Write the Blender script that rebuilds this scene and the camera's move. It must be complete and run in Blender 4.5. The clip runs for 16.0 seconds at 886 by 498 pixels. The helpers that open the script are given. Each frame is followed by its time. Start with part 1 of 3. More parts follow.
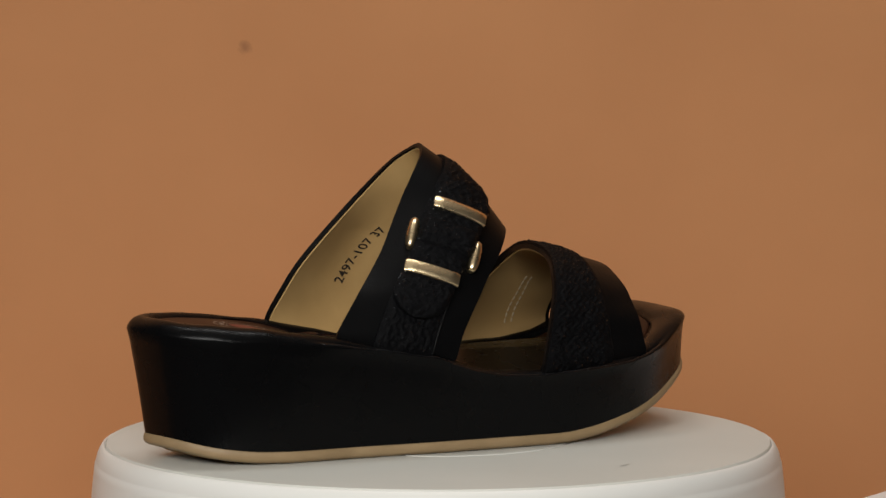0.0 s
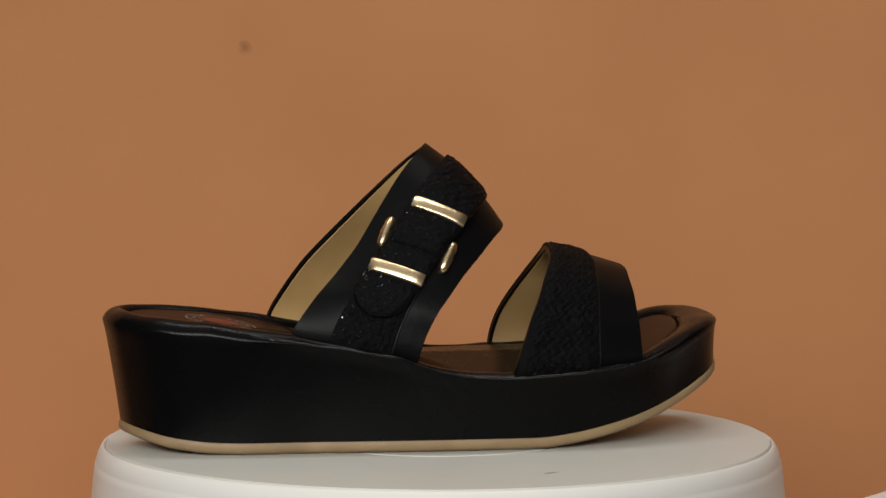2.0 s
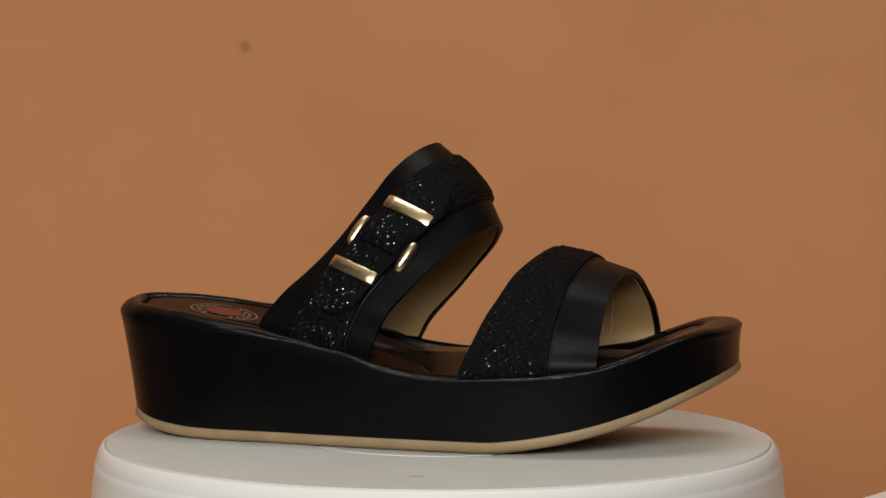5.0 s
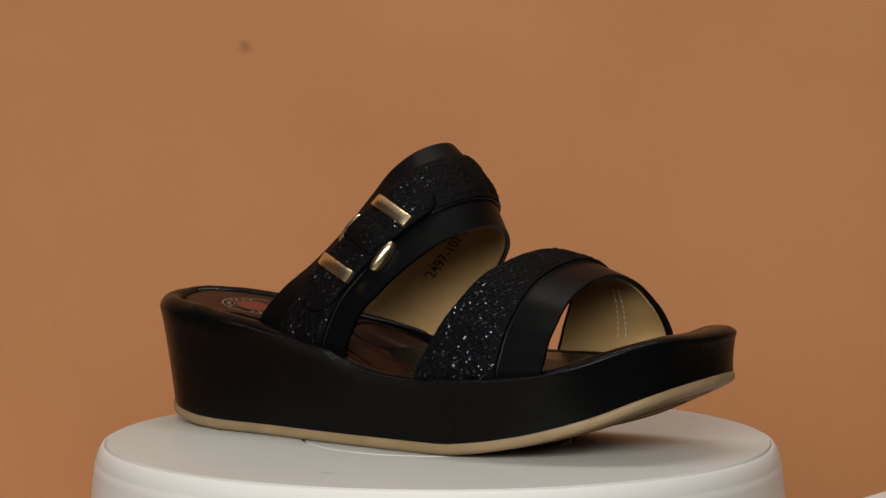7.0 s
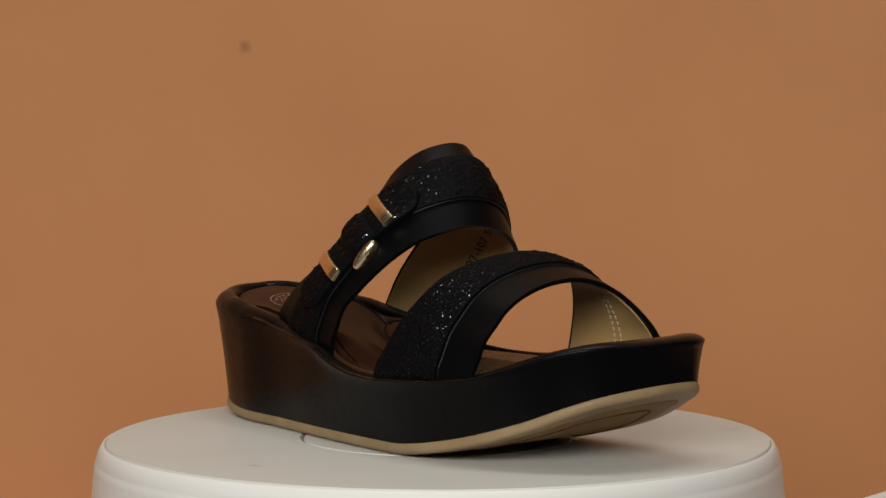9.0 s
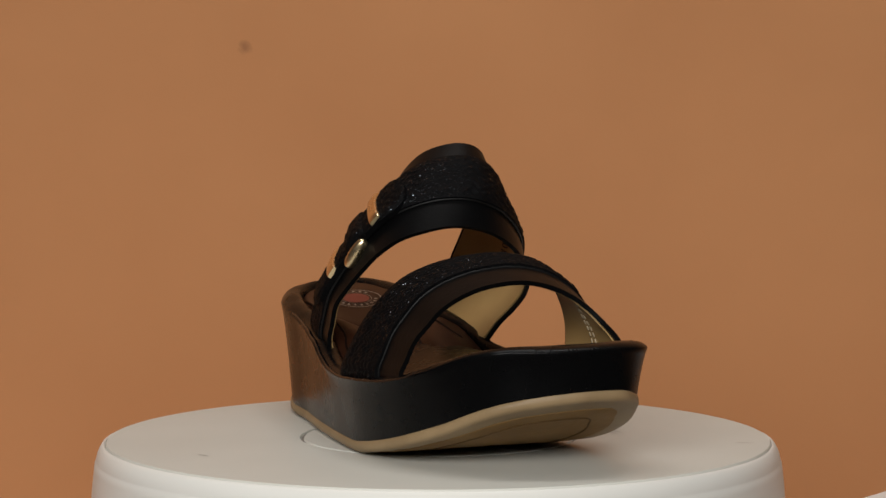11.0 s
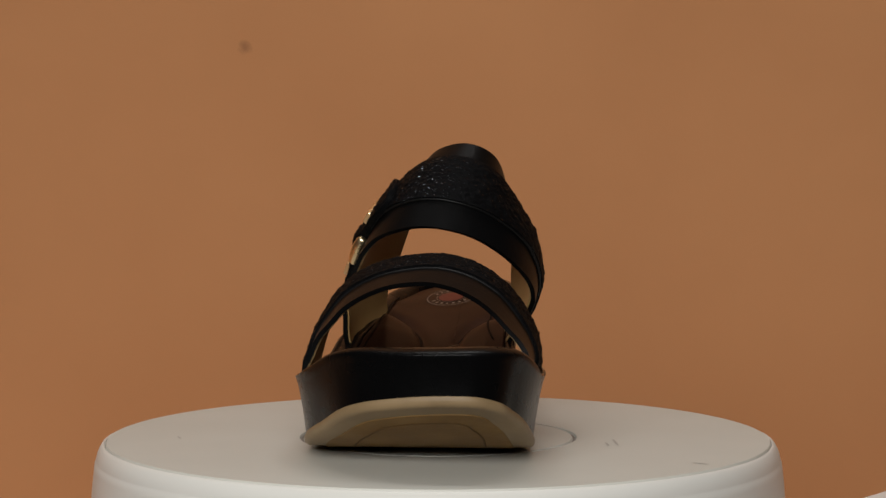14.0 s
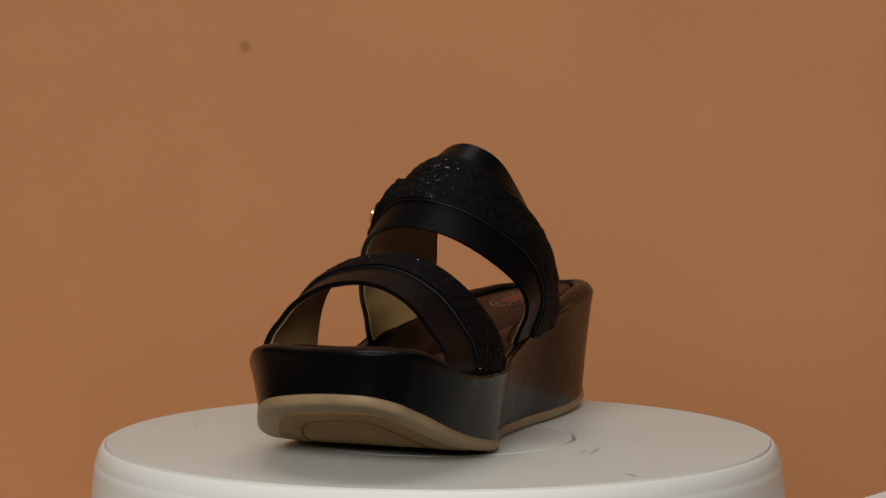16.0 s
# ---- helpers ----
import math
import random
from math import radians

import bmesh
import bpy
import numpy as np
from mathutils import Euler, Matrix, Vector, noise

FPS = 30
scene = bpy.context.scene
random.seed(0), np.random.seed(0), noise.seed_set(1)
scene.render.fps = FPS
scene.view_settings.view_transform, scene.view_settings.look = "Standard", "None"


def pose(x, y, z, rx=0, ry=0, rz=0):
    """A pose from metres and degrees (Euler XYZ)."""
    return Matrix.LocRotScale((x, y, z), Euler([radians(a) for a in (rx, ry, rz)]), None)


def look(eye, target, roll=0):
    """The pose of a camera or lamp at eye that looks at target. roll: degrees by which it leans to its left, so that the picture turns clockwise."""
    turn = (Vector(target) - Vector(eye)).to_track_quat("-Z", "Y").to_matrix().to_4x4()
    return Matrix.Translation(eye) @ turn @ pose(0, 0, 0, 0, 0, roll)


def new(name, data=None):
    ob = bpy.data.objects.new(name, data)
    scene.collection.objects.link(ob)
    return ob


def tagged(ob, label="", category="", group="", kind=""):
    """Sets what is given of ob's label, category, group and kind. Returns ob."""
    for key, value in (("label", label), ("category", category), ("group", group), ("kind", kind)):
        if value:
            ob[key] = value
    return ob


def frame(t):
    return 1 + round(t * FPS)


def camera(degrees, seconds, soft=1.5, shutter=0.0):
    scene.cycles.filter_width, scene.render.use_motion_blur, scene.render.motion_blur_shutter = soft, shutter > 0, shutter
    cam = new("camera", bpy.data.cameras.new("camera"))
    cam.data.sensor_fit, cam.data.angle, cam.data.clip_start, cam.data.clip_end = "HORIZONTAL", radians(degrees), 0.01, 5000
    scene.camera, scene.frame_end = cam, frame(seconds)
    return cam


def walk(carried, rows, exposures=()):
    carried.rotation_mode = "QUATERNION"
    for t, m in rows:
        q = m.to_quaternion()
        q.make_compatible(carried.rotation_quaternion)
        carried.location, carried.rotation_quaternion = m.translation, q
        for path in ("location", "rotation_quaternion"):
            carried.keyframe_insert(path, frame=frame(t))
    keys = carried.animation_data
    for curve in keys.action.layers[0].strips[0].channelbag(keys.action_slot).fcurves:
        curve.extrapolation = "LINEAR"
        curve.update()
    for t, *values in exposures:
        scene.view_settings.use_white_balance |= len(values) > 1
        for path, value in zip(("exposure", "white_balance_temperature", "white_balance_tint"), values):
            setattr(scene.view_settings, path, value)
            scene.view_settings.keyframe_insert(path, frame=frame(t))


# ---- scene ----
cam = camera(20.21, 16.0, soft=1.5)
walk(cam, [(0.0, pose(0.0019, -1.0, 0.1415, 86.2525, 0, 0)), (16.0, pose(0.0019, -1.0, 0.1415, 86.2525, 0, 0))],
     exposures=[(0.0, 0.0), (12.7, 0.0), (13.05, -0.18), (16.0, -0.18)])

SPIN = -9.228          # degrees a second
SQUARE = 3.77          # the second at which the shoe stands square to the lens

# ---- light ----
world = bpy.data.worlds.new("room_air")
scene.world = world
world.use_nodes = True
world.node_tree.nodes["Background"].inputs[0].default_value = (1.0, 0.93, 0.85, 1)
world.node_tree.nodes["Background"].inputs[1].default_value = 0.02


def softbox(name, eye, target, width, height, watts, colour):
    data = bpy.data.lights.new(name, "AREA")
    data.shape, data.size, data.size_y, data.energy, data.color = "RECTANGLE", width, height, watts, colour
    ob = new(name, data)
    ob.matrix_world = look(eye, target)
    return ob


softbox("key_lamp", (-0.35, -2.2, 0.92), (0, 0.2, 0.06), 1.7, 0.6, 55, (1.0, 0.98, 0.95))
softbox("top_lamp", (0.0, 0.08, 1.75), (0.0, 0.05, 0), 1.1, 0.22, 9, (1.0, 0.98, 0.95))


# ---- materials ----
def material(name, colour, rough=0.5, metal=0.0):
    m = bpy.data.materials.new(name)
    m.use_nodes = True
    b = m.node_tree.nodes["Principled BSDF"]
    b.inputs["Base Color"].default_value = (*colour, 1)
    b.inputs["Roughness"].default_value = rough
    b.inputs["Metallic"].default_value = metal
    return m, m.node_tree, b


def add(tree, kind, **values):
    n = tree.nodes.new(kind)
    for key, value in values.items():
        n.inputs[key].default_value = value
    return n


def grain(tree, b, scale, strength, distance=0.0005, detail=4.0):
    co = tree.nodes.new("ShaderNodeTexCoord")
    n = add(tree, "ShaderNodeTexNoise", Scale=scale, Detail=detail)
    bump = add(tree, "ShaderNodeBump", Strength=strength, Distance=distance)
    tree.links.new(co.outputs["Object"], n.inputs["Vector"])
    tree.links.new(n.outputs["Fac"], bump.inputs["Height"])
    tree.links.new(bump.outputs["Normal"], b.inputs["Normal"])
    return co, n, bump


def blotch(tree, b, co, scale, dark, light, low=0.35, high=0.65, detail=3.0):
    n = add(tree, "ShaderNodeTexNoise", Scale=scale, Detail=detail)
    r = tree.nodes.new("ShaderNodeValToRGB")
    r.color_ramp.elements[0].position, r.color_ramp.elements[0].color = low, (*dark, 1)
    r.color_ramp.elements[1].position, r.color_ramp.elements[1].color = high, (*light, 1)
    tree.links.new(co.outputs["Object"], n.inputs["Vector"])
    tree.links.new(n.outputs["Fac"], r.inputs["Fac"])
    tree.links.new(r.outputs["Color"], b.inputs["Base Color"])
    return r


def rough_blotch(tree, b, co, scale, low, high):
    n = add(tree, "ShaderNodeTexNoise", Scale=scale, Detail=3.0)
    mr = add(tree, "ShaderNodeMapRange")
    mr.inputs["To Min"].default_value, mr.inputs["To Max"].default_value = low, high
    tree.links.new(co.outputs["Object"], n.inputs["Vector"])
    tree.links.new(n.outputs["Fac"], mr.inputs["Value"])
    tree.links.new(mr.outputs["Result"], b.inputs["Roughness"])


LEATHER, _t, _b = material("black_leather", (0.0022, 0.0022, 0.0024), 0.3)
_co, _n, _bump = grain(_t, _b, 900, 0.2, 0.0003)
_soft = add(_t, "ShaderNodeTexNoise", Scale=85.0, Detail=3.0)
_wide = add(_t, "ShaderNodeBump", Strength=0.07, Distance=0.002)
_t.links.new(_co.outputs["Object"], _soft.inputs["Vector"])
_t.links.new(_soft.outputs["Fac"], _wide.inputs["Height"])
_t.links.new(_wide.outputs["Normal"], _bump.inputs["Normal"])
rough_blotch(_t, _b, _co, 60, 0.22, 0.33)
_b.inputs["Specular IOR Level"].default_value = 0.11

STRAP, _t, _b = material("soft_black_strap_leather", (0.0022, 0.0022, 0.0024), 0.42)
_co, _n, _bump = grain(_t, _b, 800, 0.22, 0.0003)
_soft = add(_t, "ShaderNodeTexNoise", Scale=120.0, Detail=3.0)
_wide = add(_t, "ShaderNodeBump", Strength=0.07, Distance=0.002)
_t.links.new(_co.outputs["Object"], _soft.inputs["Vector"])
_t.links.new(_soft.outputs["Fac"], _wide.inputs["Height"])
_t.links.new(_wide.outputs["Normal"], _bump.inputs["Normal"])
rough_blotch(_t, _b, _co, 70, 0.34, 0.46)
_b.inputs["Specular IOR Level"].default_value = 0.085

WELT, _t, _b = material("glossy_black_welt", (0.004, 0.004, 0.0045), 0.2)
_co, _n, _bump = grain(_t, _b, 420, 0.25, 0.0004)
rough_blotch(_t, _b, _co, 150, 0.14, 0.34)
_b.inputs["Specular IOR Level"].default_value = 0.5

EDGE, _t, _b = material("black_edge_paint", (0.004, 0.004, 0.004), 0.45)
_b.inputs["Specular IOR Level"].default_value = 0.25
grain(_t, _b, 700, 0.15, 0.0003)

INSOLE, _t, _b = material("brown_insole_leather", (0.06, 0.026, 0.017), 0.42)
_co, _n, _bump = grain(_t, _b, 700, 0.14, 0.0003)
_b.inputs["Specular IOR Level"].default_value = 0.10
blotch(_t, _b, _co, 45, (0.0185, 0.0063, 0.0032), (0.029, 0.0103, 0.0053))

LINING, _t, _b = material("tan_lining", (0.40, 0.27, 0.11), 0.48)
_co, _n, _bump = grain(_t, _b, 1100, 0.12, 0.0002)
blotch(_t, _b, _co, 40, (0.355, 0.222, 0.085), (0.415, 0.265, 0.105))

OUTSOLE, _t, _b = material("tan_rubber", (0.36, 0.24, 0.12), 0.5)
_co, _n, _bump = grain(_t, _b, 500, 0.12, 0.0004)
blotch(_t, _b, _co, 70, (0.226, 0.155, 0.080), (0.278, 0.194, 0.103))
_b.inputs["Specular IOR Level"].default_value = 0.32

TREAD, _t, _b = material("ochre_tread_rubber", (0.27, 0.16, 0.06), 0.6)
_co, _n, _bump = grain(_t, _b, 400, 0.3, 0.0005)
blotch(_t, _b, _co, 60, (0.190, 0.106, 0.034), (0.240, 0.140, 0.047))
_b.inputs["Specular IOR Level"].default_value = 0.15

GOLD, _t, _b = material("polished_pale_gold", (0.80, 0.63, 0.38), 0.27, 1.0)
_co, _n, _bump = grain(_t, _b, 240, 0.09, 0.0005)
rough_blotch(_t, _b, _co, 130, 0.2, 0.36)

GLITTER, _t, _b = material("black_glitter_fabric", (0.003, 0.003, 0.0035), 0.5)
_co = _t.nodes.new("ShaderNodeTexCoord")
_v = add(_t, "ShaderNodeTexVoronoi", Scale=3600.0)
_sep = _t.nodes.new("ShaderNodeSeparateColor")
_t.links.new(_co.outputs["Object"], _v.inputs["Vector"])
_t.links.new(_v.outputs["Color"], _sep.inputs["Color"])
_pick = _t.nodes.new("ShaderNodeMath")
_pick.operation = "GREATER_THAN"
_row = _t.nodes.new("ShaderNodeAttribute")
_row.attribute_name = "weave_row"
_limit = add(_t, "ShaderNodeMapRange")
_limit.inputs["From Min"].default_value, _limit.inputs["From Max"].default_value = 0.55, 1.0
_limit.inputs["To Min"].default_value, _limit.inputs["To Max"].default_value = 0.996, 0.942
_t.links.new(_row.outputs["Fac"], _limit.inputs["Value"])
_t.links.new(_limit.outputs["Result"], _pick.inputs[1])
_t.links.new(_sep.outputs[0], _pick.inputs[0])
_mix = _t.nodes.new("ShaderNodeMix")
_mix.data_type = "RGBA"
_mix.inputs[6].default_value, _mix.inputs[7].default_value = (0.0022, 0.0022, 0.0026, 1), (0.19, 0.21, 0.24, 1)
_t.links.new(_pick.outputs[0], _mix.inputs[0])
_t.links.new(_mix.outputs[2], _b.inputs["Base Color"])
_t.links.new(_pick.outputs[0], _b.inputs["Metallic"])
_rr = add(_t, "ShaderNodeMapRange")
_rr.inputs["To Min"].default_value, _rr.inputs["To Max"].default_value = 0.6, 0.16
_t.links.new(_pick.outputs[0], _rr.inputs["Value"])
_t.links.new(_rr.outputs["Result"], _b.inputs["Roughness"])
_b.inputs["Specular IOR Level"].default_value = 0.06
_tilt = _t.nodes.new("ShaderNodeVectorMath")
_tilt.operation = "SUBTRACT"
_tilt.inputs[1].default_value = (0.5, 0.5, 0.5)
_t.links.new(_v.outputs["Color"], _tilt.inputs[0])
_lean = _t.nodes.new("ShaderNodeVectorMath")
_lean.operation = "MULTIPLY_ADD"
_lean.inputs[1].default_value = (0.7, 0.7, 0.7)
_face = _t.nodes.new("ShaderNodeNewGeometry")
_t.links.new(_tilt.outputs[0], _lean.inputs[0])
_t.links.new(_face.outputs["Normal"], _lean.inputs[2])
_unit = _t.nodes.new("ShaderNodeVectorMath")
_unit.operation = "NORMALIZE"
_t.links.new(_lean.outputs[0], _unit.inputs[0])
_t.links.new(_unit.outputs[0], _b.inputs["Normal"])

# Near-black brown: paints the shade in the pad creases; also colours the side seams.
SHADE_AND_SEAM, _t, _b = material("brown_shade_and_seam", (0.005, 0.0026, 0.002), 0.6)
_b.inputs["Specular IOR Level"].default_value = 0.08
GROOVE_BROWN, _t, _b = material("darker_brown_groove", (0.10, 0.056, 0.022), 0.7)
_b.inputs["Specular IOR Level"].default_value = 0.1
INK, _t, _b = material("black_stamp_ink", (0.015, 0.012, 0.010), 0.6)
THREAD, _t, _b = material("pale_thread", (0.44, 0.36, 0.24), 0.7)
WHITE_PRINT, _t, _b = material("worn_white_print", (0.26, 0.20, 0.155), 0.5)
RED_PRINT, _t, _b = material("red_print", (0.12, 0.010, 0.008), 0.45)

PLASTIC, _t, _b = material("white_plastic", (0.8, 0.79, 0.76), 0.38)
_co, _n, _bump = grain(_t, _b, 300, 0.05, 0.0003)
blotch(_t, _b, _co, 9, (0.675, 0.670, 0.630), (0.705, 0.700, 0.660))

PLATTER, _t, _b = material("matte_white_plastic", (0.62, 0.585, 0.53), 0.5)
_co, _n, _bump = grain(_t, _b, 500, 0.08, 0.0003)
blotch(_t, _b, _co, 11, (0.548, 0.545, 0.495), (0.578, 0.575, 0.525))
GROOVE, _t, _b = material("darker_grey_groove", (0.20, 0.18, 0.16), 0.7)
SCUFF, _t, _b = material("grey_scuff", (0.43, 0.415, 0.38), 0.6)

BACKDROP, _t, _b = material("terracotta_backdrop", (0.43, 0.194, 0.076), 0.85)
_co, _n, _bump = grain(_t, _b, 160, 0.10, 0.0008)
_r = blotch(_t, _b, _co, 7, (0.417, 0.186, 0.072), (0.443, 0.202, 0.080), detail=6.0)
_far = _t.nodes.new("ShaderNodeVectorMath")
_far.operation = "DISTANCE"
_far.inputs[1].default_value = (-0.1109, 0.45, 0.1656)
_soft = add(_t, "ShaderNodeTexNoise", Scale=260.0, Detail=2.0)
_t.links.new(_co.outputs["Object"], _soft.inputs["Vector"])
_wob = _t.nodes.new("ShaderNodeVectorMath")
_wob.operation = "MULTIPLY_ADD"
_wob.inputs[1].default_value = (0.005, 0.0, 0.003)
_t.links.new(_soft.outputs["Color"], _wob.inputs[0])
_t.links.new(_co.outputs["Object"], _wob.inputs[2])
_t.links.new(_wob.outputs[0], _far.inputs[0])
_mask = add(_t, "ShaderNodeMapRange")
_mask.inputs["From Min"].default_value, _mask.inputs["From Max"].default_value = 0.0046, 0.0012
_mask.inputs["To Max"].default_value = 0.55
_t.links.new(_far.outputs["Value"], _mask.inputs["Value"])
_mix = _t.nodes.new("ShaderNodeMix")
_mix.data_type = "RGBA"
_mix.inputs[7].default_value = (0.16, 0.07, 0.03, 1)
_t.links.new(_mask.outputs["Result"], _mix.inputs[0])
_t.links.new(_r.outputs["Color"], _mix.inputs[6])
_t.links.new(_mix.outputs[2], _b.inputs["Base Color"])

PLASTER, _t, _b = material("dark_room_paint", (0.04, 0.038, 0.036), 0.85)
_co, _n, _bump = grain(_t, _b, 90, 0.12, 0.001)
CEILING, _t, _b = material("pale_ceiling_paint", (0.7, 0.68, 0.65), 0.9)
grain(_t, _b, 90, 0.1, 0.001)
FLOORING, _t, _b = material("grey_floor", (0.1, 0.095, 0.09), 0.6)
_co, _n, _bump = grain(_t, _b, 60, 0.1, 0.001)
BOARD, _t, _b = material("white_board", (0.78, 0.76, 0.73), 0.55)
grain(_t, _b, 200, 0.06, 0.0004)


# ---- mesh helpers ----
def mesh_object(name, bm, mat, parent=None, label="", smooth=True):
    me = bpy.data.meshes.new(name)
    bmesh.ops.recalc_face_normals(bm, faces=bm.faces)
    for e in bm.edges:
        e.smooth = len(e.link_faces) < 2 or e.calc_face_angle(0.0) < radians(48)
    bm.to_mesh(me)
    bm.free()
    for p in me.polygons:
        p.use_smooth = smooth
    me.materials.append(mat)
    ob = new(name, me)
    if parent:
        ob.parent = parent
    if label:
        tagged(ob, label)
    return ob


def part(name, bm, mat, parent, label="", smooth=True):
    return mesh_object(name, bm, mat, parent, label, smooth)


def lattice(rows, closed_u=False, closed_v=False, caps=()):
    """A bmesh from a grid of points; rows of equal length."""
    bm = bmesh.new()
    vs = [[bm.verts.new(p) for p in row] for row in rows]
    nu, nv = len(vs), len(vs[0])
    for i in range(nu - (0 if closed_u else 1)):
        for j in range(nv - (0 if closed_v else 1)):
            a, b = vs[i], vs[(i + 1) % nu]
            bm.faces.new((a[j], a[(j + 1) % nv], b[(j + 1) % nv], b[j]))
    for i in caps:
        bm.faces.new(vs[i])
    return bm


def slab(outer, inner):
    """A closed shell between two equal grids."""
    bm = bmesh.new()
    o = [[bm.verts.new(p) for p in row] for row in outer]
    n = [[bm.verts.new(p) for p in row] for row in inner]
    nu, nv = len(o), len(o[0])
    for i in range(nu - 1):
        for j in range(nv - 1):
            bm.faces.new((o[i][j], o[i][j + 1], o[i + 1][j + 1], o[i + 1][j]))
            bm.faces.new((n[i][j], n[i + 1][j], n[i + 1][j + 1], n[i][j + 1]))
    for i in range(nu - 1):
        for j in (0, nv - 1):
            bm.faces.new((o[i][j], o[i + 1][j], n[i + 1][j], n[i][j]))
    for j in range(nv - 1):
        for i in (0, nu - 1):
            bm.faces.new((o[i][j], o[i][j + 1], n[i][j + 1], n[i][j]))
    return bm


def spline(points, count, closed=False):
    """Evenly spaced points on a Catmull-Rom curve through the given ones."""
    p = np.array(points, float)
    n = len(p)
    fine = []
    for i in range(n if closed else n - 1):
        if closed:
            a, b, c, d = p[(i - 1) % n], p[i], p[(i + 1) % n], p[(i + 2) % n]
        else:
            a, b, c, d = p[max(i - 1, 0)], p[i], p[i + 1], p[min(i + 2, n - 1)]
        for s in np.linspace(0, 1, 24, endpoint=False):
            fine.append(0.5 * (2 * b + (c - a) * s + (2 * a - 5 * b + 4 * c - d) * s ** 2 + (3 * b - a - 3 * c + d) * s ** 3))
    fine.append(p[0] if closed else p[-1])
    fine = np.array(fine)
    run = np.concatenate([[0], np.cumsum(np.linalg.norm(np.diff(fine, axis=0), axis=1))])
    at = np.linspace(0, run[-1], count, endpoint=not closed)
    return np.stack([np.interp(at, run, fine[:, k]) for k in range(p.shape[1])], 1)


def turned(profile, count=160):
    """A lathe about z; profile of (radius, z)."""
    return [[(r * math.cos(a), r * math.sin(a), z) for a in np.linspace(0, 2 * math.pi, count, endpoint=False)] for r, z in profile]


def block(x0, x1, y0, y1, z0, z1, bevel=0.0):
    bm = bmesh.new()
    bmesh.ops.create_cube(bm, size=1.0)
    for v in bm.verts:
        v.co = ((x0, x1)[v.co.x > 0], (y0, y1)[v.co.y > 0], (z0, z1)[v.co.z > 0])
    if bevel:
        bmesh.ops.bevel(bm, geom=bm.edges[:], offset=bevel, segments=3, affect="EDGES", profile=0.5)
    return bm


# ---- the room ----
TABLE_Z = -0.135


def build_room():
    x0, x1, y0, y1, z0, z1 = -1.8, 1.8, -2.6, 0.9, -0.85, 2.1
    walls = (("wall_north", (x0, x1, y1, y1 + 0.1, z0, z1)), ("wall_south", (x0, x1, y0 - 0.1, y0, z0, z1)),
             ("wall_west", (x0 - 0.1, x0, y0 - 0.1, y1 + 0.1, z0, z1)), ("wall_east", (x1, x1 + 0.1, y0 - 0.1, y1 + 0.1, z0, z1)))
    for name, box in walls:
        tagged(mesh_object(name, block(*box), PLASTER, smooth=False), "plain dark painted wall of the studio room", "wall", kind="structure")
    tagged(mesh_object("floor", block(x0 - 0.1, x1 + 0.1, y0 - 0.1, y1 + 0.1, z0 - 0.1, z0), FLOORING, smooth=False), "plain grey studio floor", "floor", kind="structure")
    tagged(mesh_object("ceiling", block(x0 - 0.1, x1 + 0.1, y0 - 0.1, y1 + 0.1, z1, z1 + 0.1), CEILING, smooth=False), "plain pale painted ceiling", "ceiling", kind="structure")


def build_table():
    table = new("table")
    tagged(table, "plain dark table under the backdrop sheet", "table")
    part("tabletop", block(-1.0, 1.0, -0.45, 0.78, TABLE_Z - 0.034, TABLE_Z - 0.004, 0.004), PLASTER, table, smooth=False)
    for x in (-0.93, 0.93):
        for y in (-0.38, 0.71):
            part("leg", block(x - 0.025, x + 0.025, y - 0.025, y + 0.025, -0.85, TABLE_Z - 0.034, 0.003), PLASTER, table, smooth=False)


def build_backdrop():
    """A sheet that sweeps from the table up behind the shoe."""
    back, r = 0.45, 0.03
    line = [(-0.17, TABLE_Z), (-0.1, TABLE_Z), (0.0, TABLE_Z), (0.2, TABLE_Z), (0.36, TABLE_Z)]
    line += [(back - r + r * math.sin(a), TABLE_Z + r - r * math.cos(a)) for a in np.linspace(0, math.pi / 2, 14)]
    line += [(back, z) for z in np.linspace(TABLE_Z + r + 0.05, 1.25, 14)]
    rows_up = [[(x, y, z + 0.0) for x in np.linspace(-0.95, 0.95, 20)] for y, z in line]
    lower = [[(x, y + (0.003 if z > TABLE_Z + 0.01 else 0), z - (0.003 if z < TABLE_Z + r else 0)) for x, y, z in row] for row in rows_up]
    sheet = mesh_object("backdrop", slab(rows_up, lower), BACKDROP)
    tagged(sheet, "matte terracotta backdrop sheet sweeping up behind the turntable", "backdrop", kind="structure")


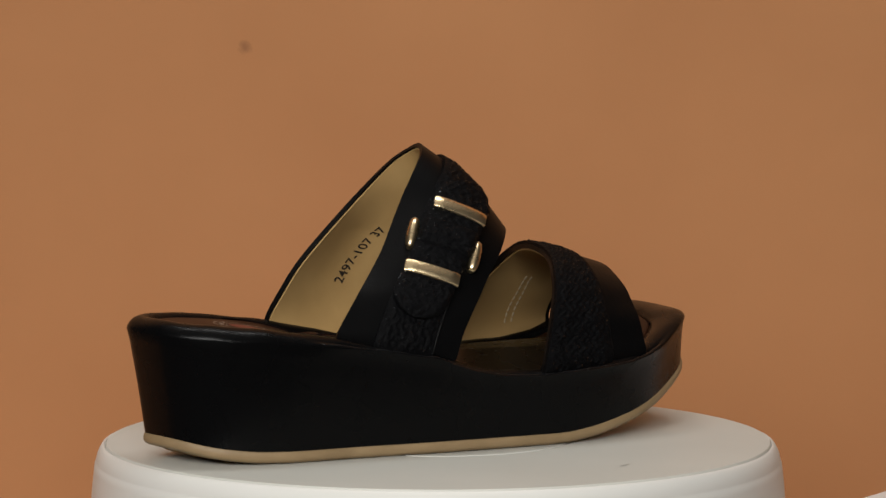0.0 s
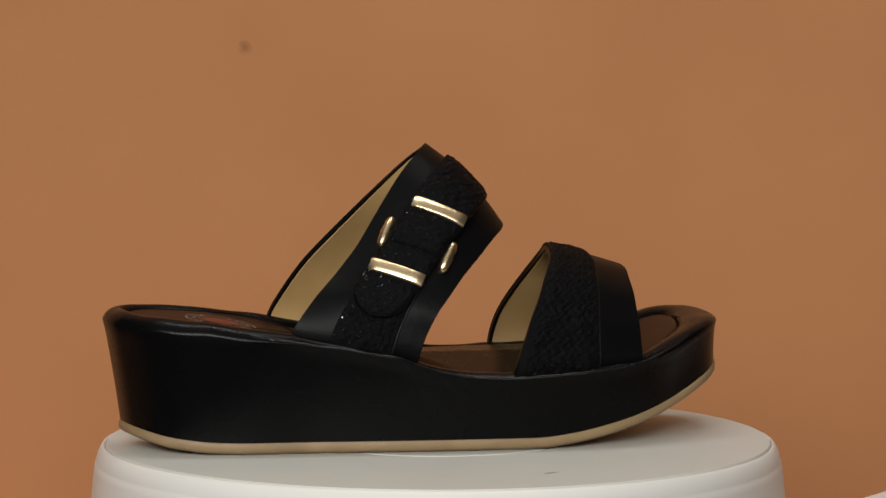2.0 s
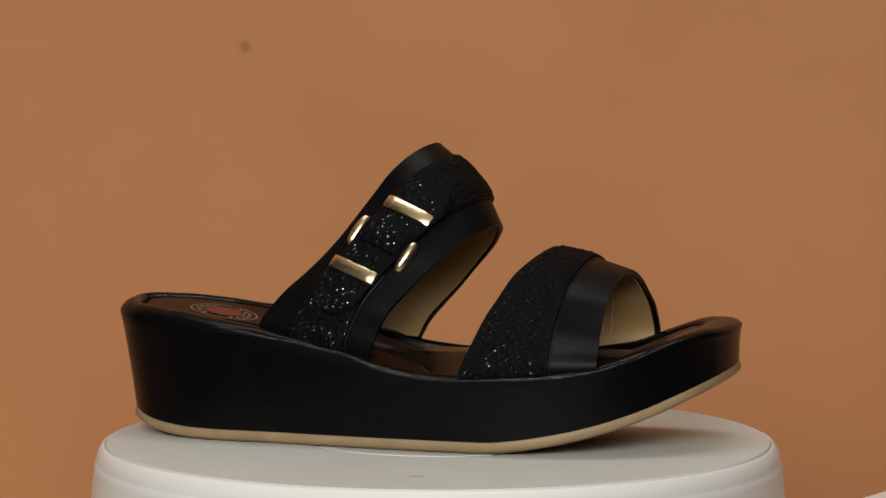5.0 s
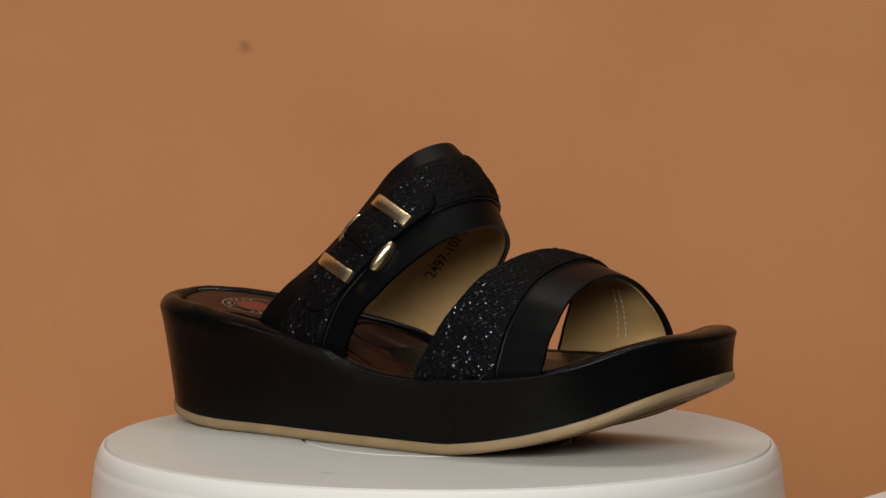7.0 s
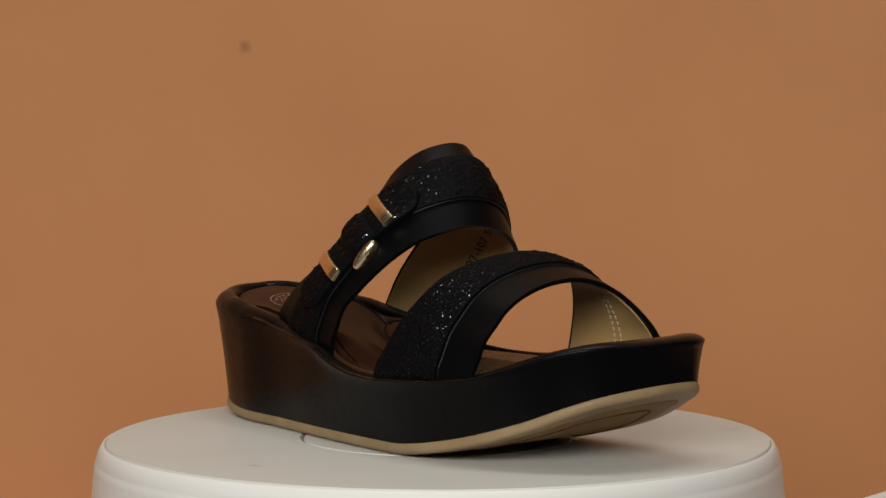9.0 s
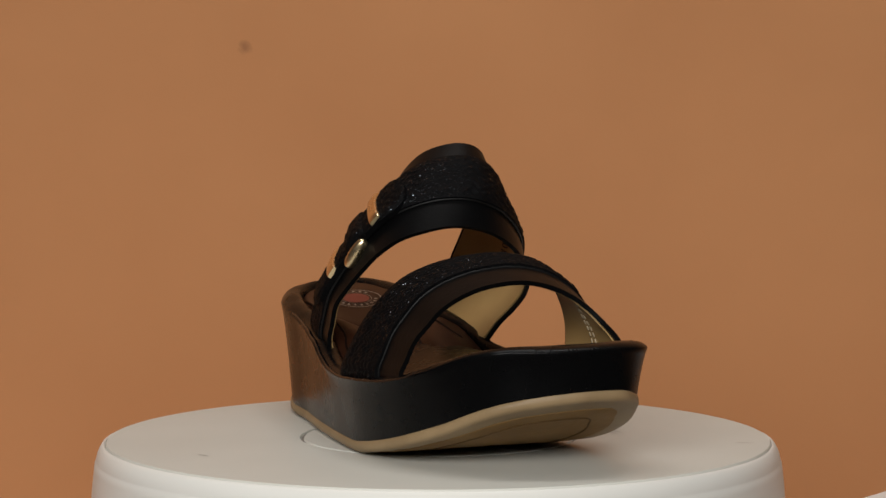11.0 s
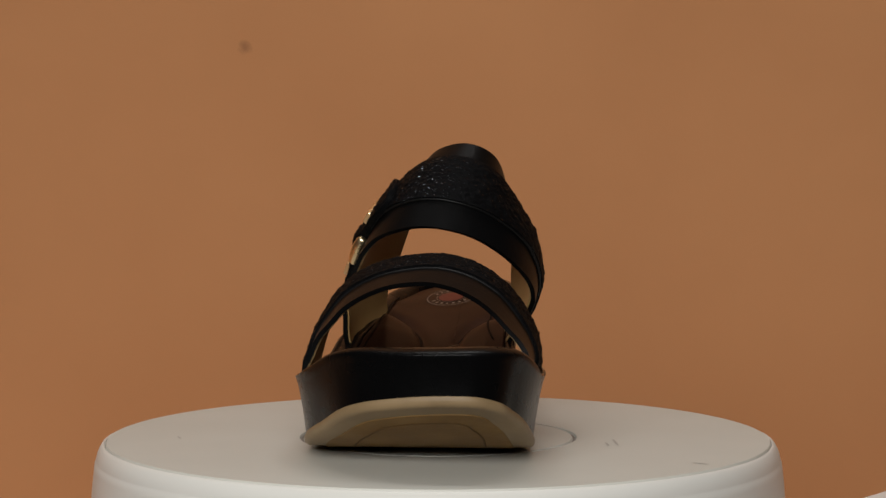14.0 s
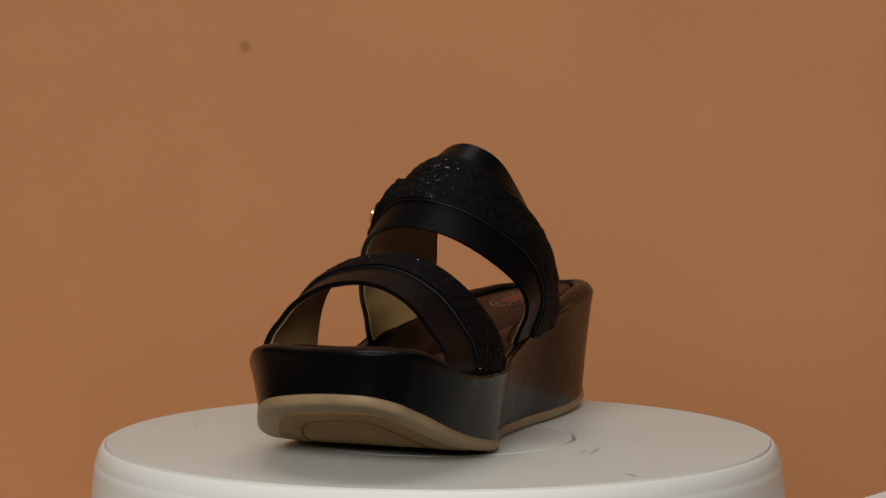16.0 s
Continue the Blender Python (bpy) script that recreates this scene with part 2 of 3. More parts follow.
def build_turntable():
    base = new("turntable")
    tagged(base, "round white plastic display turntable with a grey-white top", "turntable")
    edge = [(0.1, TABLE_Z + 0.0), (0.139, TABLE_Z), (0.1402, TABLE_Z + 0.004), (0.1404, -0.040), (0.1399, -0.028), (0.1391, -0.018), (0.1383, -0.0105), (0.1380, -0.0082), (0.1376, -0.0076), (0.1375, -0.0068), (0.1371, -0.0050),
            (0.1365, -0.0034), (0.1357, -0.0019), (0.1350, -0.0010), (0.1344, -0.0007), (0.1340, -0.0009), (0.1339, -0.0018), (0.1330, -0.0030), (0.06, -0.004)]
    part("housing", lattice(turned(edge), closed_v=True), PLASTIC, base)
    disc = [(0.001, -0.0035), (0.1336, -0.0035), (0.13375, -0.0009), (0.1332, -0.0001), (0.1322, 0.0), (0.0560, 0.0), (0.0555, -0.0010), (0.0545, -0.0010), (0.0540, 0.0), (0.001, 0.0)]
    top = part("platter", lattice(turned(disc), closed_v=True, caps=(0, -1)), PLATTER, base)
    part("ring_groove", lattice(turned([(0.0541, -0.00085), (0.0559, -0.00085)]), closed_v=True), GROOVE, top, "thin grey ring groove")
    for x, y, l, turn in ((0.0183, 0.0685, 0.010, 8), (0.0128, 0.0717, 0.018, 8), (0.013, -0.1037, 0.007, 20), (0.066, 0.104, 0.008, 60)):
        bm = bmesh.new()
        c, s = math.cos(radians(turn)), math.sin(radians(turn))
        ring = [(l / 2 * math.cos(a), 0.0005 * math.sin(a)) for a in np.linspace(0, 2 * math.pi, 10, endpoint=False)]
        bm.faces.new([bm.verts.new((x + c * u - s * v, y + s * u + c * v, 0.0002)) for u, v in ring])
        part("scuff_mark", bm, SCUFF, top, "faint grey scuff")
    return base, top


def build_box():
    box = new("white_box")
    tagged(box, "plain white cardboard box standing beside the turntable", "box")
    part("carton", block(-0.11, 0.11, -0.09, 0.09, 0, 0.066, 0.0015), BOARD, box, smooth=False)
    part("lid", block(-0.112, 0.112, -0.092, 0.092, 0.047, 0.0745, 0.0015), BOARD, box, smooth=False)
    box.matrix_world = pose(0.305, 0.156, TABLE_Z, 0, 0, -35.6)


build_room()
build_table()
build_backdrop()
turntable, platter = build_turntable()
build_box()

# ---- the sandal ----
RIM = [(-0.1345, 0.0070), (-0.1308, -0.0105), (-0.1160, -0.0255), (-0.0900, -0.0338), (-0.0600, -0.0378), (-0.0260, -0.0440), (0.0156, -0.0500),
       (0.0440, -0.0517), (0.0711, -0.0475), (0.0930, -0.0375), (0.1092, -0.0248), (0.1180, -0.0066), (0.1212, 0.0125), (0.1192, 0.0265), (0.1100, 0.0372),
       (0.0900, 0.0438), (0.0560, 0.0454), (0.0330, 0.0434), (0.0160, 0.0372), (-0.0060, 0.0312), (-0.0350, 0.0298), (-0.0700, 0.0304), (-0.1000, 0.0280), (-0.1190, 0.0246), (-0.1318, 0.0170)]
RIM_X = (-0.1335, -0.12, -0.105, -0.09, -0.07, -0.045, -0.025, -0.01, 0.005, 0.02, 0.04, 0.06, 0.075, 0.092, 0.105, 0.121)
RIM_Z = (0.0545, 0.0542, 0.0534, 0.0516, 0.0482, 0.0423, 0.0373, 0.0331, 0.0308, 0.0300, 0.0308, 0.0330, 0.0362, 0.0430, 0.0476, 0.0487)


def bead(x):
    """How high the padded rim stands over its seam, as a share."""
    return float(np.interp(x, (-0.09, -0.04, 0.05, 0.085, 0.105), (1.0, 0.42, 0.42, 0.8, 0.55)))


def bed_depth(x):
    """How far the insole lies under the rim."""
    return float(np.interp(x, (-0.12, -0.07, -0.03, 0.02, 0.06, 0.10), (0.0018, 0.0030, 0.0034, 0.0040, 0.0034, 0.0016)))


SOLE_X = (-0.127, -0.115, -0.10, -0.085, 0.03, 0.045, 0.06, 0.07, 0.08, 0.09, 0.10, 0.11, 0.12)
SOLE_Z = (0.006, 0.0025, 0.0006, 0.0003, 0.0003, 0.0022, 0.005, 0.0075, 0.0105, 0.014, 0.0185, 0.0228, 0.027)


def smooth_curve(xs, zs):
    fine = np.linspace(xs[0], xs[-1], 400)
    z = np.interp(fine, xs, zs)
    k = np.hanning(31)
    k /= k.sum()
    pad = np.concatenate([2 * z[0] - z[15:0:-1], z, 2 * z[-1] - z[-2:-17:-1]])
    z = np.convolve(pad, k, "valid")
    return lambda x: float(np.interp(x, fine, z))


rim_z, sole_z = smooth_curve(RIM_X, RIM_Z), smooth_curve(SOLE_X, SOLE_Z)


def rim_top(x, y):
    """The rim's height; it stands higher along the arch on the inner side."""
    arch = float(np.interp(x, (-0.08, -0.03, 0.03, 0.075), (0, 1, 1, 0)))
    heel = float(np.interp(x, (-0.075, -0.03), (1, 0)))
    pucker = (0.0005 if y > 0 else 0.0007) * noise.noise(Vector((x * 70, y * 70, 0.3)))
    if y < 0:
        pucker += 0.0004 * math.exp(-((x + 0.026) / 0.006) ** 2) - 0.0009 * math.exp(-((x + 0.004) / 0.016) ** 2)
    return rim_z(x) + pucker + 0.0032 * arch * min(1.0, max(0.0, y / 0.03)) + (0.055 * y - 0.0001) * heel


OUTLINE = spline(RIM, 220, closed=True)
_d = np.roll(OUTLINE, -1, axis=0) - np.roll(OUTLINE, 1, axis=0)
INWARD = np.stack([-_d[:, 1], _d[:, 0]], 1) / np.linalg.norm(_d, axis=1)[:, None]
if np.sum(INWARD * -OUTLINE) < 0:
    INWARD = -INWARD


def inset(amount):
    """The rim's outline moved inward; amount: a number or one for each point."""
    return OUTLINE + INWARD * np.broadcast_to(np.asarray(amount, float).reshape(-1, 1), (len(OUTLINE), 1))


def toward_middle(points, f):
    """The outline drawn in toward the shoe's middle line by the share f."""
    out = []
    for x, y in points:
        cx = min(max(x, -0.098), 0.082)
        cy = 0.004 - 0.008 * max(0.0, 1 - abs(cx - 0.04) / 0.06)
        out.append((x + (cx - x) * f, y + (cy - y) * f))
    return out


def taper(x, y):
    """How far the base stands in from the rim."""
    near = float(np.interp(x, (-0.1335, -0.118, -0.09, -0.04, 0.03, 0.06, 0.09, 0.118), (0.0068, 0.0056, 0.0038, 0.0032, 0.0036, 0.0042, 0.0036, 0.0010)))
    far = float(np.interp(x, (-0.1335, -0.118, -0.10, -0.04, 0.04, 0.09, 0.107, 0.1165, 0.1205), (0.0068, 0.0050, 0.0040, 0.0050, 0.0048, 0.0046, 0.0048, 0.0028, 0.0013)))
    k = min(1.0, max(0.0, 0.5 + y / 0.03))
    return near * (1 - k) + far * k


BASE_IN = np.array([taper(x, y) for x, y in OUTLINE])
SOLE_THICK = 0.0045


def footbed_z(x, y):
    """The padded insole's height at a place inside the rim."""
    z = rim_z(max(-0.1335, min(0.121, x))) - bed_depth(x)
    lobe = 0.0
    for cx, cy, rx, ry in PADS:
        q = math.sqrt(((x - cx) / rx) ** 2 + ((y - cy) / ry) ** 2)
        inner = (y - cy) * (1 if cy < 0 else -1)
        if q < 1.0:
            lobe += 0.0036 * (1 - q ** 6) * min(1.0, max(0.0, 0.6 + inner / 0.008))
        lobe -= 0.0019 * math.exp(-((q - 1.06) / 0.14) ** 2) * min(1.0, max(0.0, inner / 0.003))
    tilt = 0.095 * y * float(np.interp(x, (-0.075, -0.03), (1, 0)))
    cup = 0.0038 * min(1.0, max(0.0, (abs(y) - 0.011) / 0.015)) ** 2 * float(np.interp(x, (-0.105, -0.08, -0.03, 0.005), (0, 1, 1, 0)))
    return z + lobe + tilt + cup


PADS = ((-0.0255, -0.0270, 0.0300, 0.0175), (-0.0190, 0.0210, 0.0330, 0.0160))


def build_platform(sandal):
    rows = []
    base = inset(BASE_IN)
    for f in (0.0, 0.12, 0.3, 0.5, 0.7, 0.82, 0.90):
        amount = BASE_IN * (1 - f) + 0.0006 * f + 0.0003 * math.sin(math.pi * f)
        o = inset(amount)
        rows.append([(p[0], p[1], (sole_z(b[0]) + SOLE_THICK) * (1 - f) + (rim_top(*p) - 0.0058 * bead(p[0])) * f + 0.0) for p, b in zip(o, base)])
    seam = ((0.0002, 0.0048), (0.0, 0.0040), (0.0003, 0.0033), (0.0010, 0.0029), (0.0017, 0.0029), (0.0022, 0.0032), (0.0024, 0.0028), (0.0027, 0.0020), (0.0036, 0.0009), (0.0050, 0.0001), (0.0066, 0.0), (0.0082, 0.0008), (0.0094, 0.0024), (0.0102, 0.0090), (0.0112, 0.0200))
    round_over = ((0.0002, 0.0050), (0.0003, 0.0044), (0.0005, 0.0038), (0.0008, 0.0032), (0.0012, 0.0026), (0.0016, 0.0021), (0.0021, 0.0016), (0.0027, 0.0011), (0.0038, 0.0005), (0.0050, 0.0001), (0.0066, 0.0), (0.0082, 0.0008), (0.0094, 0.0024), (0.0102, 0.0090), (0.0112, 0.0200))
    slim = np.array([1.0 - 0.58 * float(np.interp(x, (-0.06, -0.035, 0.005, 0.03), (0, 1, 1, 0))) * (y > 0) for x, y in OUTLINE])
    toe_wide = np.array([float(np.interp(x, (0.07, 0.115), (0.0, 0.006))) for x, y in OUTLINE])
    keep = np.array([float(np.interp(x, (-0.085, -0.065, 0.075, 0.095), (0.0, 1.0, 1.0, 0.0))) for x, y in OUTLINE])
    for (a0, d0), (a1, d1) in zip(seam, round_over):
        o = inset((a0 * keep + a1 * (1 - keep)) * slim + toe_wide * min(1.0, max(0.0, (a0 - 0.004) / 0.005)))
        rows.append([(p[0], p[1], rim_top(*p) - (d0 * k + d1 * (1 - k)) * bead(p[0])) for p, k in zip(o, keep)])
    body = part("platform", lattice(rows, closed_v=True, caps=(0, -1)), LEATHER, sandal, "black leather-covered wedge platform")

    for side in (-1, 1):
        line = [(p[0], p[1], rim_top(*p) - 0.0034 * bead(p[0]) + 0.00025 * noise.noise(Vector((p[0] * 240, 0.0, 5.0)))) for p in inset(0.0011) if -0.078 < p[0] < 0.082 and p[1] * side > 0]
        line.sort()
        part("seam_welt", tube([tuple(p) for p in spline(line, 160)], 0.0005), WELT, body, "thin glossy puckered seam edge")

    rows = []
    for amount, up in ((0.0012, 0.0), (0.0, 0.0007), (-0.0006, 0.0016), (-0.0006, 0.0032), (-0.0002, 0.0043), (0.0008, 0.0047), (0.003, 0.0046)):
        rows.append([(p[0], p[1], sole_z(b[0]) + up) for p, b in zip(inset(BASE_IN + amount), base)])
    bottom = [[(p[0], p[1], sole_z(p[0]) + 0.0) for p in toward_middle(inset(BASE_IN + 0.0012), f)] for f in (0.999, 0.7, 0.45, 0.2)]
    part("outsole", lattice(bottom + rows, closed_v=True), OUTSOLE, sandal, "tan rubber outsole turned up at the toe")

    inner = inset(BASE_IN + 0.0075)
    rows = [[(p[0], p[1], max(sole_z(p[0]) - d, 0.0002)) for p in toward_middle(inner, f)] for f, d in ((0.0, -0.0004), (0.0, 0.0002), (0.03, 0.0004), (0.4, 0.0004), (0.7, 0.0004), (0.999, 0.0004))]
    tread = part("tread", lattice(rows, closed_v=True), TREAD, sandal, "ochre tread panel under the sole")
    cut = [(x, y, sole_z(x) - 0.0004) for x, y in toward_middle(inner, 0.3) if x > 0.05]
    part("tread_groove", tube(cut, 0.0004, 6), GROOVE_BROWN, tread, "dark curved groove in the toe tread")

    rows = []
    ramp = [(0.0, 0.0096, -0.0030), (0.0, 0.0102, -0.0012), (0.0, 0.0112, -0.0002)] + [(f, 0.0118, 0.0) for f in np.linspace(0.0, 0.999, 34)]
    for f, amount, dz in ramp:
        rows.append([(p[0], p[1], footbed_z(p[0], p[1]) + dz) for p in toward_middle(inset(amount * slim + toe_wide), f)])
    bed = part("footbed", lattice(rows, closed_v=True), INSOLE, sandal, "dark brown padded leather insole")
    return body, bed


def tube(points, radius, sides=8):
    """A round cord along the points."""
    pts = [Vector(p) for p in points]
    rows = []
    for k, p in enumerate(pts):
        d = (pts[min(k + 1, len(pts) - 1)] - pts[max(k - 1, 0)]).normalized()
        a = d.cross(Vector((0.13, 0.21, 1.0))).normalized()
        b = d.cross(a)
        r = radius * (0.35 if k in (0, len(pts) - 1) else 1.0)
        rows.append([tuple(p + a * (r * math.cos(t)) + b * (r * math.sin(t))) for t in np.linspace(0, 2 * math.pi, sides, endpoint=False)])
    return lattice(rows, closed_v=True, caps=(0, -1))


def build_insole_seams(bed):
    """Dark cords: shade painted round both cushion pads, and seams along the insole's sides."""
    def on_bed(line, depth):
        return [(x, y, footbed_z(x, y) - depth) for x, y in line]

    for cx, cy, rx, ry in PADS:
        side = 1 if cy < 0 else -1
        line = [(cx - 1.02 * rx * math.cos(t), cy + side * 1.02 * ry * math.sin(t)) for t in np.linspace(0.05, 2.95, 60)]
        part("pad_crease_shade", tube(on_bed(line, 0.0003), 0.0009), SHADE_AND_SEAM, bed, "dark cord painted as shade in the crease round a cushion pad")
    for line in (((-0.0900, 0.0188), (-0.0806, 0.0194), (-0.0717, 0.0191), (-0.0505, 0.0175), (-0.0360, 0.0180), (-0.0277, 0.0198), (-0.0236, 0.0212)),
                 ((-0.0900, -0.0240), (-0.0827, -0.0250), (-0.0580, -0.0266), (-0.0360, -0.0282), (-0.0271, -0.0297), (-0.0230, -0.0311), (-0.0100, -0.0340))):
        part("side_seam", tube(on_bed(spline(line, 40), 0.0), 0.0005), SHADE_AND_SEAM, bed, "dark stitched seam line")


def build_heel_print(bed):
    """An oval mark with a red middle and unreadable lettering round it."""
    cx, cy, rx, ry = -0.0895, -0.0010, 0.0134, 0.0106

    def spot(u, v):
        x, y = cx + u, cy + v
        return (x, y, footbed_z(x, y) + 0.0005)

    for scale, wide in ((1.0, 0.035), (0.62, 0.02)):
        rows = [[spot(rx * k * math.cos(a), ry * k * math.sin(a)) for a in np.linspace(0, 2 * math.pi, 60, endpoint=False)] for k in (scale, scale + wide)]
        part("oval_outline", lattice(rows, closed_v=True), WHITE_PRINT, bed, "thin worn white oval line")
    rows = [[spot(rx * k * math.cos(a), ry * k * math.sin(a)) for a in np.linspace(0, 2 * math.pi, 40, endpoint=False)] for k in (0.05, 0.3, 0.55)]
    part("red_oval", lattice(rows, closed_v=True, caps=(0,)), RED_PRINT, bed, "worn red oval print")
    for a in np.concatenate([np.linspace(-1.1, 1.1, 8), np.linspace(2.15, 4.1, 7)]):
        w = 0.055
        rows = [[spot(rx * k * math.cos(a + s), ry * k * math.sin(a + s)) for s in (-w, 0, w)] for k in (0.74, 0.87)]
        part("letter_bar", lattice(rows), WHITE_PRINT, bed)


# Each strap is a band between two arched edges, from the buckle side over the foot to the other side.
INSTEP_BACK = [(-0.0680, -0.0270, 0.0400), (-0.0665, -0.0292, 0.0480), (-0.0575, -0.0266, 0.0596), (-0.0478, -0.0218, 0.0689), (-0.0389, -0.0178, 0.0786), (-0.0314, -0.0136, 0.0886),
               (-0.0244, -0.0102, 0.0984), (-0.0174, -0.0076, 0.1077), (-0.0093, -0.0018, 0.1152), (-0.0030, 0.0088, 0.1186), (-0.0022, 0.0178, 0.1168), (-0.0082, 0.0240, 0.1110),
               (-0.0207, 0.0268, 0.0992), (-0.0366, 0.0283, 0.0839), (-0.0494, 0.0286, 0.0710), (-0.0580, 0.0283, 0.0599), (-0.0640, 0.0288, 0.0500), (-0.0668, 0.0278, 0.0410)]
INSTEP_FRONT = [(-0.0205, -0.0385, 0.0290), (-0.0191, -0.0408, 0.0380), (-0.0161, -0.0406, 0.0459), (-0.0118, -0.0405, 0.0539), (-0.0059, -0.0380, 0.0608), (0.0006, -0.0345, 0.0679),
                (0.0081, -0.0305, 0.0749), (0.0154, -0.0243, 0.0811), (0.0216, -0.0162, 0.0846), (0.0252, -0.0060, 0.0866), (0.0254, 0.0054, 0.0855), (0.0231, 0.0168, 0.0820),
                (0.0176, 0.0278, 0.0750), (0.0081, 0.0368, 0.0651), (0.0012, 0.0392, 0.0571), (-0.0050, 0.0370, 0.0500), (-0.0098, 0.0326, 0.0436), (-0.0130, 0.0285, 0.0365)]
TOE_BACK = [(0.0160, -0.0455, 0.0230), (0.0173, -0.0478, 0.0310), (0.0196, -0.0464, 0.0370), (0.0228, -0.0442, 0.0440), (0.0266, -0.0410, 0.0520), (0.0314, -0.0361, 0.0600),
            (0.0356, -0.0295, 0.0670), (0.0400, -0.0215, 0.0715), (0.0435, -0.0120, 0.0745), (0.0462, 0.0000, 0.0762), (0.0480, 0.0100, 0.0756), (0.0495, 0.0200, 0.0722),
            (0.0475, 0.0290, 0.0655), (0.0435, 0.0348, 0.0580), (0.0392, 0.0390, 0.0500), (0.0362, 0.0410, 0.0430), (0.0340, 0.0416, 0.0350), (0.0328, 0.0400, 0.0270)]
TOE_FRONT = [(0.0700, -0.0430, 0.0260), (0.0705, -0.0462, 0.0340), (0.0709, -0.0439, 0.0400), (0.0713, -0.0407, 0.0470), (0.0720, -0.0356, 0.0530), (0.0728, -0.0299, 0.0590),
             (0.0740, -0.0216, 0.0640), (0.0760, -0.0118, 0.0675), (0.0775, 0.0008, 0.0688), (0.0790, 0.0115, 0.0670), (0.0808, 0.0206, 0.0630), (0.0824, 0.0274, 0.0580),
             (0.0842, 0.0323, 0.0530), (0.0850, 0.0378, 0.0470), (0.0856, 0.0406, 0.0410), (0.0858, 0.0392, 0.0330)]
ALONG, ACROSS = 90, 16


class Band:
    """A strap's outer surface, by q along it (0 at the buckle side) and p across it (0 at its rear edge)."""

    def __init__(self, back, front, crown):
        a, b = spline(back, ALONG), spline(front, ALONG)
        self.grid = np.zeros((ALONG, ACROSS, 3))
        for j, p in enumerate(np.linspace(0, 1, ACROSS)):
            self.grid[:, j] = a * (1 - p) + b * p
        normal = self.normals(self.grid)
        swell = np.interp(np.linspace(0, 1, ALONG), (0.0, 0.08, 0.28, 0.5, 0.74, 0.92, 1.0), (0.15, 0.4, 1.05, 0.6, 1.75, 0.8, 0.15))
        bulge = crown * swell[:, None, None] * np.sin(np.pi * np.linspace(0, 1, ACROSS))[None, :, None]
        self.grid = self.grid + normal * bulge
        self.normal = self.normals(self.grid)

    def normals(self, g):
        du = np.gradient(g, axis=0)
        dv = np.gradient(g, axis=1)
        n = np.cross(dv, du)
        n /= np.linalg.norm(n, axis=2)[:, :, None]
        middle = n[ALONG // 2, ACROSS // 2]
        return n if middle[2] > 0 else -n

    def sample(self, table, q, p):
        u, v = min(max(q, 0), 1) * (ALONG - 1), min(max(p, 0), 1) * (ACROSS - 1)
        i, j = min(int(u), ALONG - 2), min(int(v), ACROSS - 2)
        u, v = u - i, v - j
        return (table[i, j] * (1 - u) * (1 - v) + table[i + 1, j] * u * (1 - v) + table[i, j + 1] * (1 - u) * v + table[i + 1, j + 1] * u * v)

    def at(self, q, p, lift=0.0):
        n = self.sample(self.normal, q, p)
        return self.sample(self.grid, q, p) + n / np.linalg.norm(n) * lift

    def nearest(self, place):
        d = np.linalg.norm(self.grid - np.array(place), axis=2)
        i, j = np.unravel_index(np.argmin(d), d.shape)
        return i / (ALONG - 1), j / (ACROSS - 1)

    def shell(self, high, low, q0=0.0, q1=1.0, p0=0.0, p1=1.0, nq=ALONG, np_=ACROSS):
        out = [[self.at(q, p, high) for p in np.linspace(p0, p1, np_)] for q in np.linspace(q0, q1, nq)]
        inn = [[self.at(q, p, low) for p in np.linspace(p0, p1, np_)] for q in np.linspace(q0, q1, nq)]
        return slab(out, inn)

    def frame_at(self, q, p):
        """Axes on the strap: along, across, out; at that place."""
        o = Vector(self.at(q, p))
        n = (Vector(self.at(q, p, 0.01)) - o).normalized()
        along = (Vector(self.at(q + 0.02, p)) - Vector(self.at(q - 0.02, p))).normalized()
        across = n.cross(along).normalized()
        along = across.cross(n).normalized()
        return Matrix((along, across, n)).transposed().to_4x4(), o


def ridge(a, b):
    """Where the wavy rows of the weave run: 1 on a row, -1 between two."""
    wave = 0.0015 * math.sin(a / 0.0066 * 2 * math.pi)
    drift = 0.0016 * noise.noise(Vector((a * 130, b * 130, 0.7)))
    return math.sin((b + wave + drift) / 0.0040 * 2 * math.pi)


def with_rows(bm, values):
    """Keep the weave's rows on the first points of the mesh, for the flakes."""
    layer = bm.verts.layers.float.new("weave_row")
    for v, value in zip(bm.verts, values):
        v[layer] = 0.5 + 0.5 * value
    return bm


def braid(a, b):
    """Height of the wavy woven relief at a metres along and b across."""
    fine = 0.00010 * math.sin((a + 1.7 * b) / 0.0016 * 2 * math.pi) * math.sin((a - 1.3 * b) / 0.0019 * 2 * math.pi)
    return 0.00016 * ridge(a, b) + fine + 0.00032 * noise.noise(Vector((a * 800, b * 800, 3.1))) + 0.00045 * noise.noise(Vector((a * 260, b * 200, 1.7)))


def glitter_shell(band, q0, q1, edges, high, low, nq=330, nw=56):
    """The woven layer; edges(q) gives its two sides across the strap."""
    out, inn, rows = [], [], []
    for q in np.linspace(q0, q1, nq):
        p0, p1 = edges(q)
        row, under = [], []
        for k, p in enumerate(np.linspace(p0, p1, nw)):
            rim = min(1.0, 6 * min(k, nw - 1 - k) / (nw - 1) + 0.15)
            row.append(band.at(q, p, high * (0.72 + 0.28 * rim) + braid(q * 0.19, p * 0.052) * rim))
            under.append(band.at(q, p, low))
            rows.append(ridge(q * 0.19, p * 0.052))
        out.append(row)
        inn.append(under)
    return with_rows(slab(out, inn), rows)


